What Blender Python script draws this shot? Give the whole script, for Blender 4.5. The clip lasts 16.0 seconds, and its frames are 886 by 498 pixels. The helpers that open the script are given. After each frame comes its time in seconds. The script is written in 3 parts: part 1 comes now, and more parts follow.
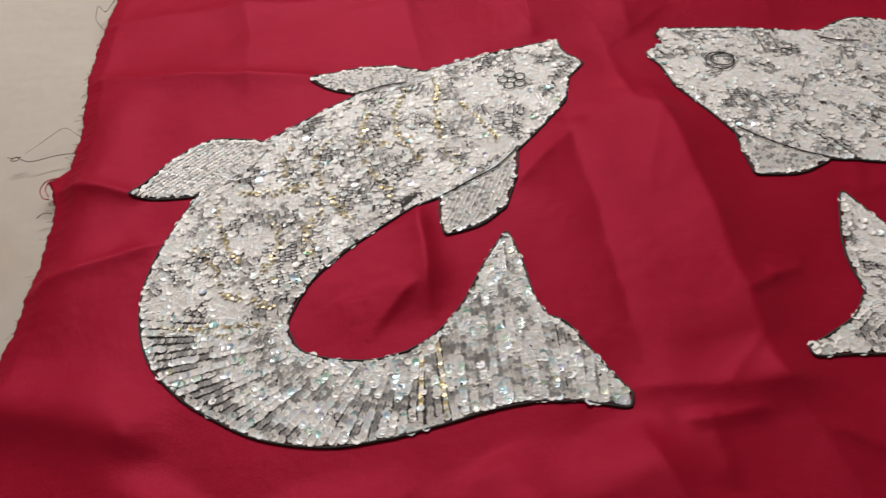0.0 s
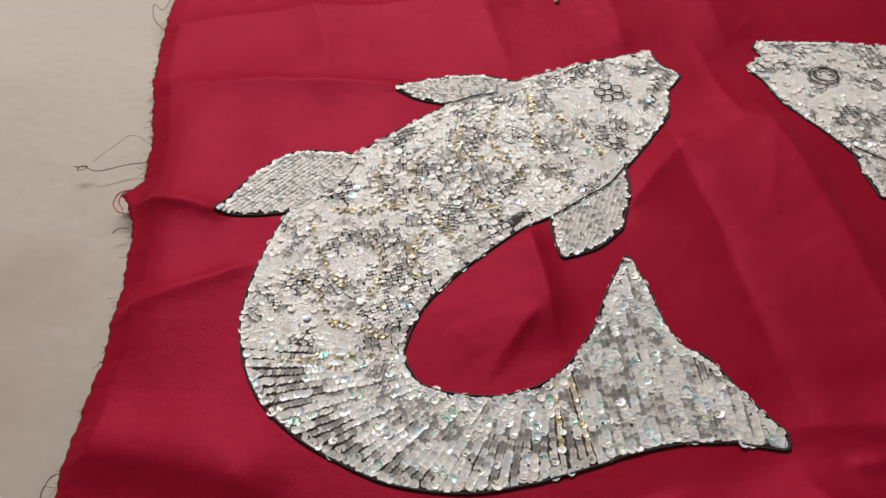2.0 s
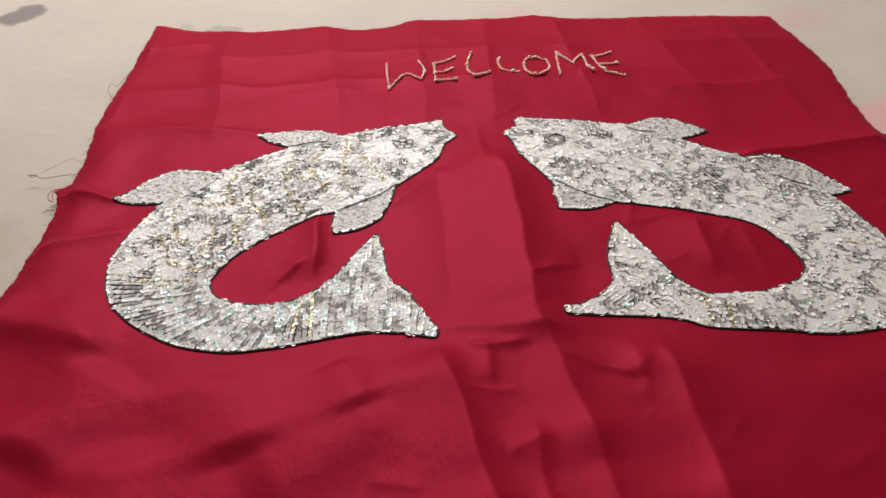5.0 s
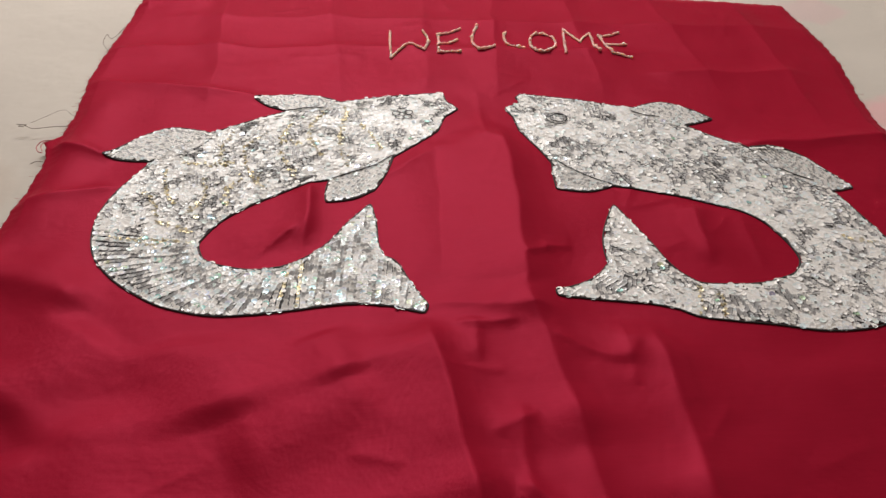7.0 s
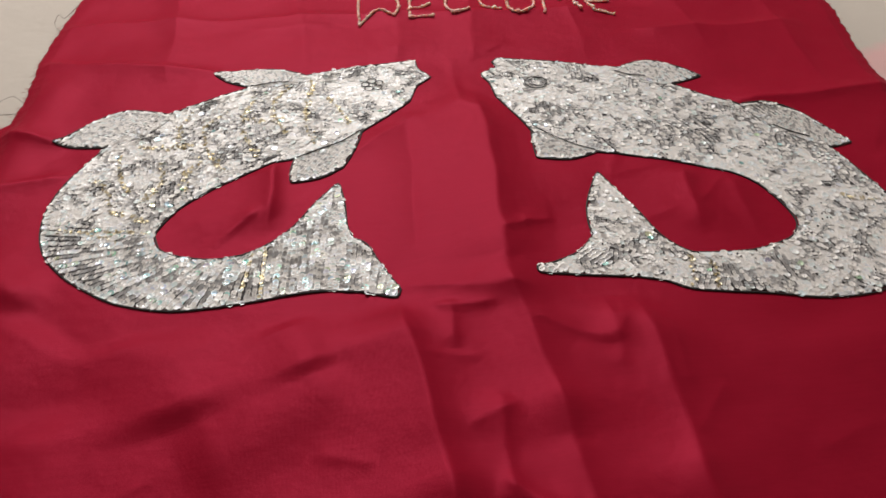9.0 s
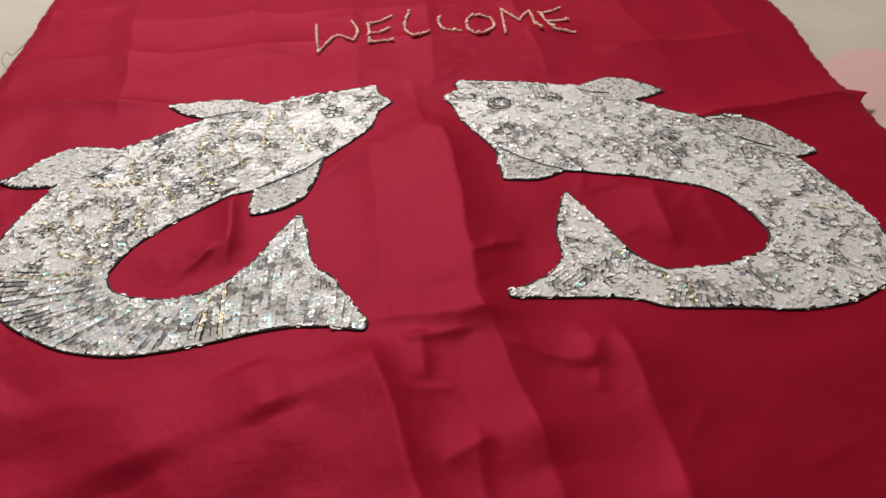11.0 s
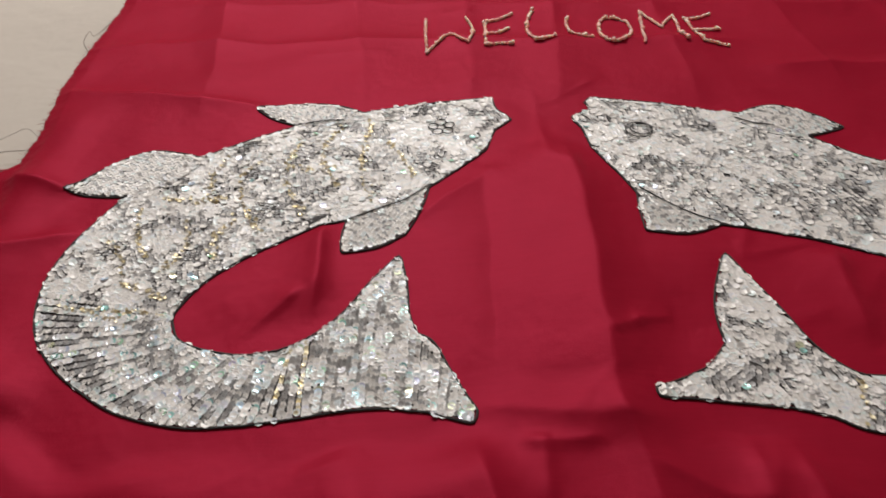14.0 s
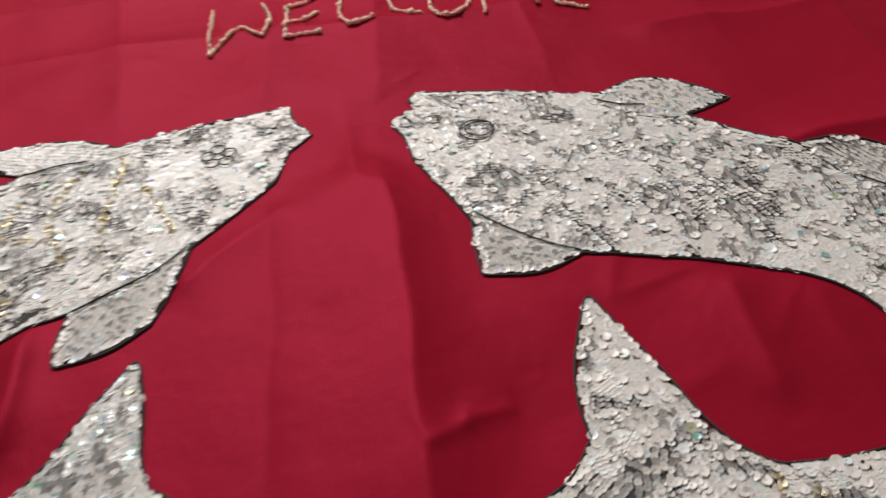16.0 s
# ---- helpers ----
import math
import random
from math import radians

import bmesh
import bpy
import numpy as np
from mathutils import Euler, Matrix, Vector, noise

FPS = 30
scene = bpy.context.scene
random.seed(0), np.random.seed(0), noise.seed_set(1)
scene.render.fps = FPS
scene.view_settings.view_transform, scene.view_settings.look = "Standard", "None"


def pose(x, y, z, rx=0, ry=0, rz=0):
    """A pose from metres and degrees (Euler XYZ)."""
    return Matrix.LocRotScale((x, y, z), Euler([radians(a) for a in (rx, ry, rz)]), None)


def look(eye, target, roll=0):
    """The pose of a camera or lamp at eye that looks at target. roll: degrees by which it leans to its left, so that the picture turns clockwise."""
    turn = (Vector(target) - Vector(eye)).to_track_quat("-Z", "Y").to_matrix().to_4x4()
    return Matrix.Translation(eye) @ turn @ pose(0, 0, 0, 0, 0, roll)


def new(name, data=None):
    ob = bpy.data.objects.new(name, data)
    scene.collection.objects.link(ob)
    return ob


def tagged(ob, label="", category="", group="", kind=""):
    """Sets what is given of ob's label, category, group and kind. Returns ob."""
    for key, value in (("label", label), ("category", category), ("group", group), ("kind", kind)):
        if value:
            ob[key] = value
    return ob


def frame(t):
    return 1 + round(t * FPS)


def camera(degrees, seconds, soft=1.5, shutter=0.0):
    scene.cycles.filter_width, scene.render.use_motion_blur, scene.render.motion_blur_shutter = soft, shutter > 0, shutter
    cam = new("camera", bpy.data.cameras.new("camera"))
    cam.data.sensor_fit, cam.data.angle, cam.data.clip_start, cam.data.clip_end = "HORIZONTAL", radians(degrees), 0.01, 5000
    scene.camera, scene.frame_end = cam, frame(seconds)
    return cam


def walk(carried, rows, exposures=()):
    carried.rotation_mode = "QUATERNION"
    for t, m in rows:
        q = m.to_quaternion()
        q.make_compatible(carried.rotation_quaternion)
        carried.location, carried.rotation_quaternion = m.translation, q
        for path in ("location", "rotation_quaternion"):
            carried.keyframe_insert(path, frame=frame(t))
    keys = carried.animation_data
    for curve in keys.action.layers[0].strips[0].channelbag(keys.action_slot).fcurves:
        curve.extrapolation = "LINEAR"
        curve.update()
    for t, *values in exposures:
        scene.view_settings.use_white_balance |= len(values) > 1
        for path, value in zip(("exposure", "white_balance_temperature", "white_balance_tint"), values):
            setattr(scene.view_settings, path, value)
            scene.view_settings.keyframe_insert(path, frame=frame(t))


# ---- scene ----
cam = camera(63.9, 16.0, 1.5, 0.5)
PATH = [
    (0, (-0.167, -0.389, 0.315), (-0.07, 0.859, -1.245), -5.6),
    (0.5, (-0.192, -0.38, 0.309), (-0.078, 0.841, -1.271), -3.8),
    (1, (-0.209, -0.378, 0.304), (-0.088, 0.817, -1.296), -2.9),
    (1.5, (-0.226, -0.368, 0.307), (-0.085, 0.836, -1.284), -1.9),
    (2, (-0.236, -0.352, 0.307), (-0.081, 0.885, -1.256), -2.8),
    (2.5, (-0.228, -0.371, 0.331), (-0.114, 0.914, -1.197), -4.4),
    (3, (-0.181, -0.446, 0.356), (-0.044, 0.935, -1.084), -2.8),
    (3.5, (-0.125, -0.543, 0.366), (0.072, 0.917, -0.986), -0.5),
    (4, (-0.113, -0.582, 0.367), (0.046, 0.921, -0.943), -1.6),
    (4.2, (-0.104, -0.583, 0.365), (0.06, 0.934, -0.928), -1.3),
    (6.3, (-0.109, -0.566, 0.361), (0.054, 0.919, -0.968), -0.6),
    (6.5, (-0.108, -0.568, 0.359), (0.062, 0.911, -0.977), 0.4),
    (7, (-0.105, -0.572, 0.357), (0.074, 0.894, -0.992), 2.7),
    (7.5, (-0.102, -0.568, 0.353), (0.084, 0.906, -0.987), 2.7),
    (8, (-0.097, -0.555, 0.346), (0.079, 0.893, -1.022), 2.5),
    (8.5, (-0.091, -0.548, 0.343), (0.092, 0.892, -1.033), 2.4),
    (9, (-0.084, -0.547, 0.339), (0.091, 0.863, -1.068), 0.2),
    (9.2, (-0.083, -0.545, 0.34), (0.108, 0.866, -1.065), -1.0),
    (11.3, (-0.074, -0.535, 0.323), (0.182, 0.935, -1.008), -0.4),
    (11.5, (-0.071, -0.536, 0.312), (0.143, 0.976, -0.98), -0.7),
    (12, (-0.072, -0.503, 0.304), (0.177, 0.959, -1.037), -2.4),
    (12.5, (-0.079, -0.487, 0.293), (0.257, 0.944, -1.063), -1.9),
    (13, (-0.091, -0.479, 0.294), (0.238, 0.917, -1.101), 0.9),
    (13.5, (-0.097, -0.453, 0.301), (0.097, 0.954, -1.107), 1.6),
    (14, (-0.097, -0.437, 0.303), (-0.038, 0.996, -1.093), -0.8),
    (14.5, (-0.099, -0.422, 0.3), (-0.1, 1.06, -1.043), -2.3),
    (15, (-0.086, -0.402, 0.289), (-0.079, 1.106, -1.025), -3.8),
    (15.5, (-0.047, -0.369, 0.266), (0.076, 1.071, -1.116), -3.4),
    (16, (-0.01, -0.331, 0.247), (0.208, 1.035, -1.197), -3.4),
]
walk(cam, [(t, look(eye, target, roll)) for t, eye, target, roll in PATH], [(0.0, -0.13), (2.0, -0.1), (3.5, 0.12), (7.5, 0.08), (9.0, 0.0), (12.0, 0.04), (13.3, 0.0), (14.5, -0.17), (15.2, -0.1), (16.0, -0.06)])

# ---- light ----
world = bpy.data.worlds.new("room_air")
scene.world = world
world.use_nodes = True
world.node_tree.nodes["Background"].inputs["Color"].default_value = (1.0, 0.93, 0.86, 1)
world.node_tree.nodes["Background"].inputs["Strength"].default_value = 0.05


def lamp(name, size, size_y, power, eye, target, colour):
    data = bpy.data.lights.new(name, "AREA")
    data.shape, data.size, data.size_y, data.energy, data.color = "RECTANGLE", size, size_y, power, colour
    ob = new(name, data)
    ob.matrix_world = look(eye, target)
    return ob


# assumed light source, out of view; placed until brightness and fold shading fit
LAMP_EYE = (-0.30, 1.22, 1.40)
lamp("tube_light_glow", 1.15, 0.06, 37.0, LAMP_EYE, (0.0, 0.0, 0.0), (1.0, 0.972, 0.948))


# ---- materials ----
def material(name):
    m = bpy.data.materials.new(name)
    m.use_nodes = True
    return m, m.node_tree, m.node_tree.nodes["Principled BSDF"]


def node(tree, kind, **inputs):
    n = tree.nodes.new(kind)
    for key, value in inputs.items():
        n.inputs[key.replace("_", " ")].default_value = value
    return n


def coords(tree):
    return tree.nodes.new("ShaderNodeTexCoord").outputs["Object"]


def noise_tex(tree, vector, scale, detail=4.0, rough=0.55):
    n = node(tree, "ShaderNodeTexNoise", Scale=scale, Detail=detail, Roughness=rough)
    tree.links.new(vector, n.inputs["Vector"])
    return n.outputs["Fac"]


def ramp(tree, fac, *stops):
    n = tree.nodes.new("ShaderNodeValToRGB")
    while len(n.color_ramp.elements) < len(stops):
        n.color_ramp.elements.new(0.5)
    for e, (at, c) in zip(n.color_ramp.elements, stops):
        e.position, e.color = at, (*c, 1)
    tree.links.new(fac, n.inputs["Fac"])
    return n.outputs["Color"]


def mix(tree, fac, a, b, blend="MIX"):
    n = tree.nodes.new("ShaderNodeMix")
    n.data_type, n.blend_type = "RGBA", blend
    for value, socket in ((fac, n.inputs[0]), (a, n.inputs[6]), (b, n.inputs[7])):
        if isinstance(value, bpy.types.NodeSocket):
            tree.links.new(value, socket)
        else:
            socket.default_value = value if isinstance(value, float) else (*value, 1)
    return n.outputs[2]


def math_node(tree, op, a, b=0.0):
    n = tree.nodes.new("ShaderNodeMath")
    n.operation = op
    for value, socket in zip((a, b), n.inputs):
        if isinstance(value, bpy.types.NodeSocket):
            tree.links.new(value, socket)
        else:
            socket.default_value = value
    return n.outputs[0]


def bump(tree, height, strength, distance, shader, chain=None):
    n = node(tree, "ShaderNodeBump", Strength=strength, Distance=distance)
    tree.links.new(height, n.inputs["Height"])
    if chain:
        tree.links.new(chain, n.inputs["Normal"])
    tree.links.new(n.outputs["Normal"], shader.inputs["Normal"])
    return n.outputs["Normal"]


def weave(tree, vector, scale):
    """Crossed threads of a plain weave."""
    out = []
    for axis in ("X", "Y"):
        n = node(tree, "ShaderNodeTexWave", Scale=scale, Distortion=1.2, Detail=1.0)
        n.bands_direction = axis
        tree.links.new(vector, n.inputs["Vector"])
        out.append(n.outputs["Fac"])
    return math_node(tree, "MAXIMUM", *out)


def crimson_cloth():
    m, tree, s = material("crimson_cloth")
    v = coords(tree)
    broad = ramp(tree, noise_tex(tree, v, 5.0, 3.0), (0.3, (0.250, 0.0050, 0.0182)), (0.7, (0.295, 0.0066, 0.0222)))
    stretched = node(tree, "ShaderNodeMapping")
    stretched.inputs["Scale"].default_value = (60, 900, 60)
    tree.links.new(v, stretched.inputs["Vector"])
    slub = noise_tex(tree, stretched.outputs["Vector"], 1.0, 3.0)
    colour = mix(tree, 0.35, broad, ramp(tree, slub, (0.3, (0.235, 0.0054, 0.018)), (0.75, (0.32, 0.009, 0.029))))
    tree.links.new(colour, s.inputs["Base Color"])
    s.inputs["Roughness"].default_value = 0.46
    s.inputs["Specular IOR Level"].default_value = 0.02
    s.inputs["Specular Tint"].default_value = (1.0, 0.35, 0.48, 1)
    s.inputs["Sheen Weight"].default_value = 0.03
    s.inputs["Sheen Roughness"].default_value = 0.4
    s.inputs["Sheen Tint"].default_value = (1.0, 0.35, 0.45, 1)
    first = bump(tree, weave(tree, v, 480.0), 0.25, 0.0003, s)
    second = bump(tree, noise_tex(tree, v, 70.0, 4.0), 0.25, 0.0015, s, first)
    third = bump(tree, noise_tex(tree, v, 22.0, 3.0), 0.3, 0.005, s, second)
    relief = bump(tree, noise_tex(tree, v, 8.0, 2.0), 0.35, 0.012, s, third)
    # the satin face of the threads throws back dyed light
    satin = node(tree, "ShaderNodeBsdfGlossy", Color=(0.85, 0.072, 0.16, 1), Roughness=0.42)
    tree.links.new(relief, satin.inputs["Normal"])
    both = node(tree, "ShaderNodeMixShader", Fac=0.045)
    tree.links.new(s.outputs[0], both.inputs[1])
    tree.links.new(satin.outputs[0], both.inputs[2])
    tree.links.new(both.outputs[0], tree.nodes["Material Output"].inputs["Surface"])
    return m


def printed_sheet():
    """Cream cotton bed sheet with faded printed petals."""
    m, tree, s = material("cream_bed_sheet")
    v = coords(tree)
    base = ramp(tree, noise_tex(tree, v, 3.0, 5.0), (0.3, (0.46, 0.40, 0.345)), (0.7, (0.52, 0.455, 0.395)))
    wobble = node(tree, "ShaderNodeTexNoise", Scale=22.0, Detail=2.0)
    tree.links.new(v, wobble.inputs["Vector"])
    shift = tree.nodes.new("ShaderNodeVectorMath")
    shift.operation = "MULTIPLY_ADD"
    tree.links.new(wobble.outputs["Color"], shift.inputs[0])
    shift.inputs[1].default_value = (0.05, 0.05, 0.0)
    shift.inputs[2].default_value = (-0.025, -0.025, 0.0)
    moved = tree.nodes.new("ShaderNodeVectorMath")
    tree.links.new(v, moved.inputs[0])
    tree.links.new(shift.outputs[0], moved.inputs[1])
    # place, reach, tint and softness of the edge
    petals = (
        (0.430, -0.010, 0.050, (0.66, 0.34, 0.34), 0.3),
        (0.400, -0.075, 0.030, (0.62, 0.36, 0.34), 0.3),
        (0.450, 0.250, 0.040, (0.52, 0.37, 0.35), 0.3),
        (-0.282, 0.312, 0.018, (0.30, 0.28, 0.26), 0.3),
        (-0.330, 0.324, 0.013, (0.36, 0.33, 0.30), 0.3),
        (-0.560, 0.410, 0.032, (0.10, 0.09, 0.09), 0.3),
        (0.085, 0.318, 0.026, (0.55, 0.40, 0.37), 0.4),
        (-0.440, -0.085, 0.034, (0.40, 0.31, 0.245), 1.1),
        (-0.462, -0.150, 0.042, (0.44, 0.345, 0.275), 1.3),
    )
    for x, y, r, tint, soft in petals:
        d = tree.nodes.new("ShaderNodeVectorMath")
        d.operation = "DISTANCE"
        tree.links.new(moved.outputs[0], d.inputs[0])
        d.inputs[1].default_value = (x, y, 0.0)
        edge = node(tree, "ShaderNodeMapRange")
        edge.inputs["From Min"].default_value, edge.inputs["From Max"].default_value = r * (0.95 + soft / 2), r * max(0.95 - soft / 2, 0.1)
        tree.links.new(d.outputs["Value"], edge.inputs["Value"])
        base = mix(tree, math_node(tree, "MULTIPLY", edge.outputs["Result"], 0.75), base, tint)
    tree.links.new(base, s.inputs["Base Color"])
    s.inputs["Roughness"].default_value = 0.8
    s.inputs["Sheen Weight"].default_value = 0.15
    first = bump(tree, weave(tree, v, 420.0), 0.2, 0.0003, s)
    bump(tree, noise_tex(tree, v, 9.0, 4.0), 0.4, 0.012, s, first)
    return m


def piece_random(tree):
    """One number for each sequin or bead, joined or on its own."""
    a = tree.nodes.new("ShaderNodeNewGeometry").outputs["Random Per Island"]
    b = tree.nodes.new("ShaderNodeObjectInfo").outputs["Random"]
    return math_node(tree, "FRACT", math_node(tree, "ADD", a, b))


def sequin_material(name, stops, metal, film, rough):
    m, tree, s = material(name)
    r = piece_random(tree)
    colour = ramp(tree, r, *stops)
    tree.links.new(colour, s.inputs["Base Color"])
    tree.links.new(math_node(tree, "MULTIPLY_ADD", math_node(tree, "FRACT", math_node(tree, "MULTIPLY", r, 7.3)), 0.25), s.inputs["Roughness"])
    s.inputs["Roughness"].links[0].from_node.inputs[2].default_value = rough
    s.inputs["Metallic"].default_value = metal
    s.inputs["Specular IOR Level"].default_value = 0.35
    s.inputs["Coat Weight"].default_value = 0.08
    s.inputs["Coat Roughness"].default_value = 0.16
    s.inputs["Thin Film Thickness"].default_value = film
    s.inputs["Thin Film IOR"].default_value = 1.6
    v = coords(tree)
    bump(tree, noise_tex(tree, v, 900.0, 1.0), 0.15, 0.0004, s)
    return m


def plain(name, dark, light, scale, rough, metal=0.0, sheen=0.0):
    m, tree, s = material(name)
    v = coords(tree)
    tree.links.new(ramp(tree, noise_tex(tree, v, scale), (0.3, dark), (0.7, light)), s.inputs["Base Color"])
    s.inputs["Roughness"].default_value, s.inputs["Metallic"].default_value = rough, metal
    s.inputs["Sheen Weight"].default_value = sheen
    bump(tree, noise_tex(tree, v, scale * 3), 0.2, 0.4 / scale, s)
    return m


CLOTH, SHEET = crimson_cloth(), printed_sheet()
# blue-green end stops put a faint glint tint into a few sequins' colour
SILVER = sequin_material("clear_silver_sequin", ((0.0, (0.81, 0.765, 0.72)), (0.35, (0.90, 0.855, 0.82)), (0.6, (0.75, 0.715, 0.68)), (0.8, (0.89, 0.84, 0.82)), (0.93, (0.76, 0.80, 0.81)), (1.0, (0.74, 0.82, 0.78))), 0.04, 0.0, 0.34)
# darker copy of SILVER; the dimness of tilted, open rows is put into colour
GREY = sequin_material("shaded_silver_sequin", ((0.0, (0.34, 0.32, 0.315)), (0.5, (0.50, 0.475, 0.465)), (1.0, (0.40, 0.40, 0.405))), 0.15, 0.0, 0.3)
# pearly iridescent sheen of the clear sequin, painted as pale base tints
OPAL = sequin_material("opal_sequin", ((0.0, (0.70, 0.80, 0.84)), (0.4, (0.86, 0.83, 0.83)), (0.7, (0.78, 0.77, 0.84)), (1.0, (0.76, 0.84, 0.80))), 0.1, 0.0, 0.28)
GOLD = sequin_material("pale_gold_sequin", ((0.0, (0.74, 0.62, 0.38)), (0.5, (0.84, 0.76, 0.56)), (1.0, (0.60, 0.46, 0.22))), 0.4, 0.0, 0.32)
# green, blue and violet glints painted into the base colour of stray sequins
IRIS = sequin_material("iridescent_glint_sequin", ((0.0, (0.35, 0.75, 0.66)), (0.35, (0.50, 0.72, 0.85)), (0.6, (0.68, 0.64, 0.85)), (0.8, (0.45, 0.80, 0.58)), (1.0, (0.82, 0.80, 0.58))), 0.5, 500.0, 0.18)
PEARL = sequin_material("pale_pink_bead", ((0.0, (1.0, 0.52, 0.47)), (0.5, (1.0, 0.63, 0.54)), (1.0, (1.0, 0.78, 0.62))), 0.0, 0.0, 0.2)
PEARL.node_tree.nodes["Principled BSDF"].inputs["Subsurface Weight"].default_value = 1.0
PEARL.node_tree.nodes["Principled BSDF"].inputs["Subsurface Radius"].default_value = (1.0, 0.8, 0.7)
PEARL.node_tree.nodes["Principled BSDF"].inputs["Subsurface Scale"].default_value = 0.002
BACKING = plain("grey_backing_net", (0.030, 0.026, 0.026), (0.075, 0.066, 0.065), 300.0, 0.8)
BLACK = plain("black_thread", (0.008, 0.007, 0.007), (0.022, 0.018, 0.018), 500.0, 0.75, 0.0, 0.1)
LOOSE = plain("brown_thread", (0.06, 0.035, 0.03), (0.14, 0.09, 0.07), 400.0, 0.8)
FRAY = plain("crimson_fray", (0.42, 0.08, 0.10), (0.60, 0.22, 0.22), 300.0, 0.8)
WALL = plain("cream_wall_paint", (0.66, 0.62, 0.56), (0.72, 0.68, 0.62), 4.0, 0.8)
CEILING = plain("white_ceiling_paint", (0.74, 0.73, 0.70), (0.80, 0.79, 0.76), 4.0, 0.85)
FLOOR = plain("grey_cement_floor", (0.30, 0.28, 0.26), (0.40, 0.38, 0.35), 6.0, 0.6)
TUBE_CASE = plain("white_enamel", (0.74, 0.74, 0.72), (0.80, 0.80, 0.78), 8.0, 0.35)


# ---- shape helpers ----
def mesh_object(name, verts, faces, mat, parent=None, smooth=True):
    me = bpy.data.meshes.new(name)
    me.from_pydata([tuple(map(float, v)) for v in verts], [], [tuple(map(int, f)) for f in faces])
    me.materials.append(mat)
    me.update()
    if smooth:
        me.shade_smooth()
    ob = new(name, me)
    if parent:
        ob.parent = parent
    return ob


def part(name, bm, mat, parent, label=""):
    me = bpy.data.meshes.new(name)
    bmesh.ops.recalc_face_normals(bm, faces=bm.faces)
    bm.to_mesh(me)
    bm.free()
    me.materials.append(mat)
    ob = new(name, me)
    ob.parent = parent
    return tagged(ob, label)


def spline(points, per=10):
    """A smooth curve through control points of any dimension."""
    p = np.array(points, float)
    p = np.vstack([2 * p[0] - p[1], p, 2 * p[-1] - p[-2]])
    out = []
    for i in range(1, len(p) - 2):
        for u in np.arange(per) / per:
            a, b, c, d = p[i - 1:i + 3]
            out.append(0.5 * (2 * b + (c - a) * u + (2 * a - 5 * b + 4 * c - d) * u ** 2 + (3 * b - a - 3 * c + d) * u ** 3))
    return np.array(out + [p[-2]])


def chain(*runs, per=8):
    """Smooth runs that meet in corners."""
    out = [spline(r, per)[:-1] for r in runs]
    return np.vstack(out + [np.array([runs[-1][-1]], float)])


def inside(poly, x, y):
    hit = np.zeros(x.shape, bool)
    for (ax, ay), (bx, by) in zip(poly, np.roll(poly, -1, 0)):
        if ay != by:
            hit ^= ((ay > y) != (by > y)) & (x < (bx - ax) * (y - ay) / (by - ay) + ax)
    return hit


def edge_distance(poly, x, y):
    best = np.full(x.shape, 9.0)
    for a, b in zip(poly, np.roll(poly, -1, 0)):
        d = b - a
        u = np.clip(((x - a[0]) * d[0] + (y - a[1]) * d[1]) / max(d @ d, 1e-12), 0, 1)
        best = np.minimum(best, np.hypot(x - a[0] - u * d[0], y - a[1] - u * d[1]))
    return best


# ---- the lie of the cloth ----
FOLDS = []


def fold(x0, y0, x1, y1, rise, left, right, crisp=1.0):
    """A pressed fold along a line, in millimetres: its rise and its reach to the left and right of the line."""
    FOLDS.append(tuple(v / 1000 for v in (x0, y0, x1, y1, rise, left, right)) + (crisp,))


def swell(x0, y0, x1, y1, rise, left, right):
    """A soft wave of the cloth along a line."""
    fold(x0, y0, x1, y1, rise, left, right, 1.8)


# pressed folds across the cloth
fold(-376, 60, -200, 26, 1.8, 8, 18)
fold(-378, 130, -60, 118, 1.3, 10, 22)
fold(-60, 118, 180, 106, 1.4, 8, 18)
fold(-376, 238, -290, 236, 1.8, 8, 18)
fold(-300, 200, 380, 158, 1.2, 24, 24)
fold(215, -70, 395, -58, 2.2, 22, 14)
fold(180, 62, 330, 60, 1.4, 10, 18)
fold(-90, -244, 10, -255, 0.9, 16, 8)
# pressed folds along the cloth
fold(-268, 300, -258, 28, 1.5, 30, 22)
fold(-154, 290, -138, 40, 1.6, 32, 22)
fold(-40, 290, -56, 0, 1.1, 32, 24)
fold(42, 280, 8, -16, 1.2, 34, 28)
fold(126, 270, 120, 30, 1.1, 28, 24)
fold(228, 250, 236, 40, 1.1, 28, 24)
fold(330, 240, 318, -20, 1.2, 26, 24)
fold(9, -14, -2, -240, 3.2, 54, 22)
fold(-4, -240, 6, -350, 2.6, 26, 22)
fold(6, -345, 22, -560, 2.4, 26, 22)
fold(-53, -16, -60, -232, -1.0, 24, 10)
fold(-75, -272, -57, -400, 3.6, 46, 18)
fold(-57, -390, -50, -600, 3.6, 60, 24)
fold(72, -268, 68, -400, 2.4, 26, 20)
fold(68, -390, 92, -600, 2.6, 30, 26)
# short creases between the fish
fold(2, -202, 20, -194, 0.9, 6, 3)
fold(18, -193, 38, -191, 0.8, 6, 3)
fold(-54, -266, -18, -265, 0.9, 8, 3)
fold(-44, -264, -46, -296, 0.9, 9, 4)
fold(-20, -20, 60, -42, 0.8, 16, 9)
fold(-92, -42, -50, -6, 1.1, 14, 10)
fold(-98, -104, -46, -58, 1.2, 16, 11)
fold(54, -266, 47, -300, 0.7, 7, 9)
fold(66, -268, 48, -302, 0.6, 6, 7)
fold(4, -278, 44, -300, 0.8, 9, 4)
fold(-27, -336, -29, -390, 1.0, 12, 4)
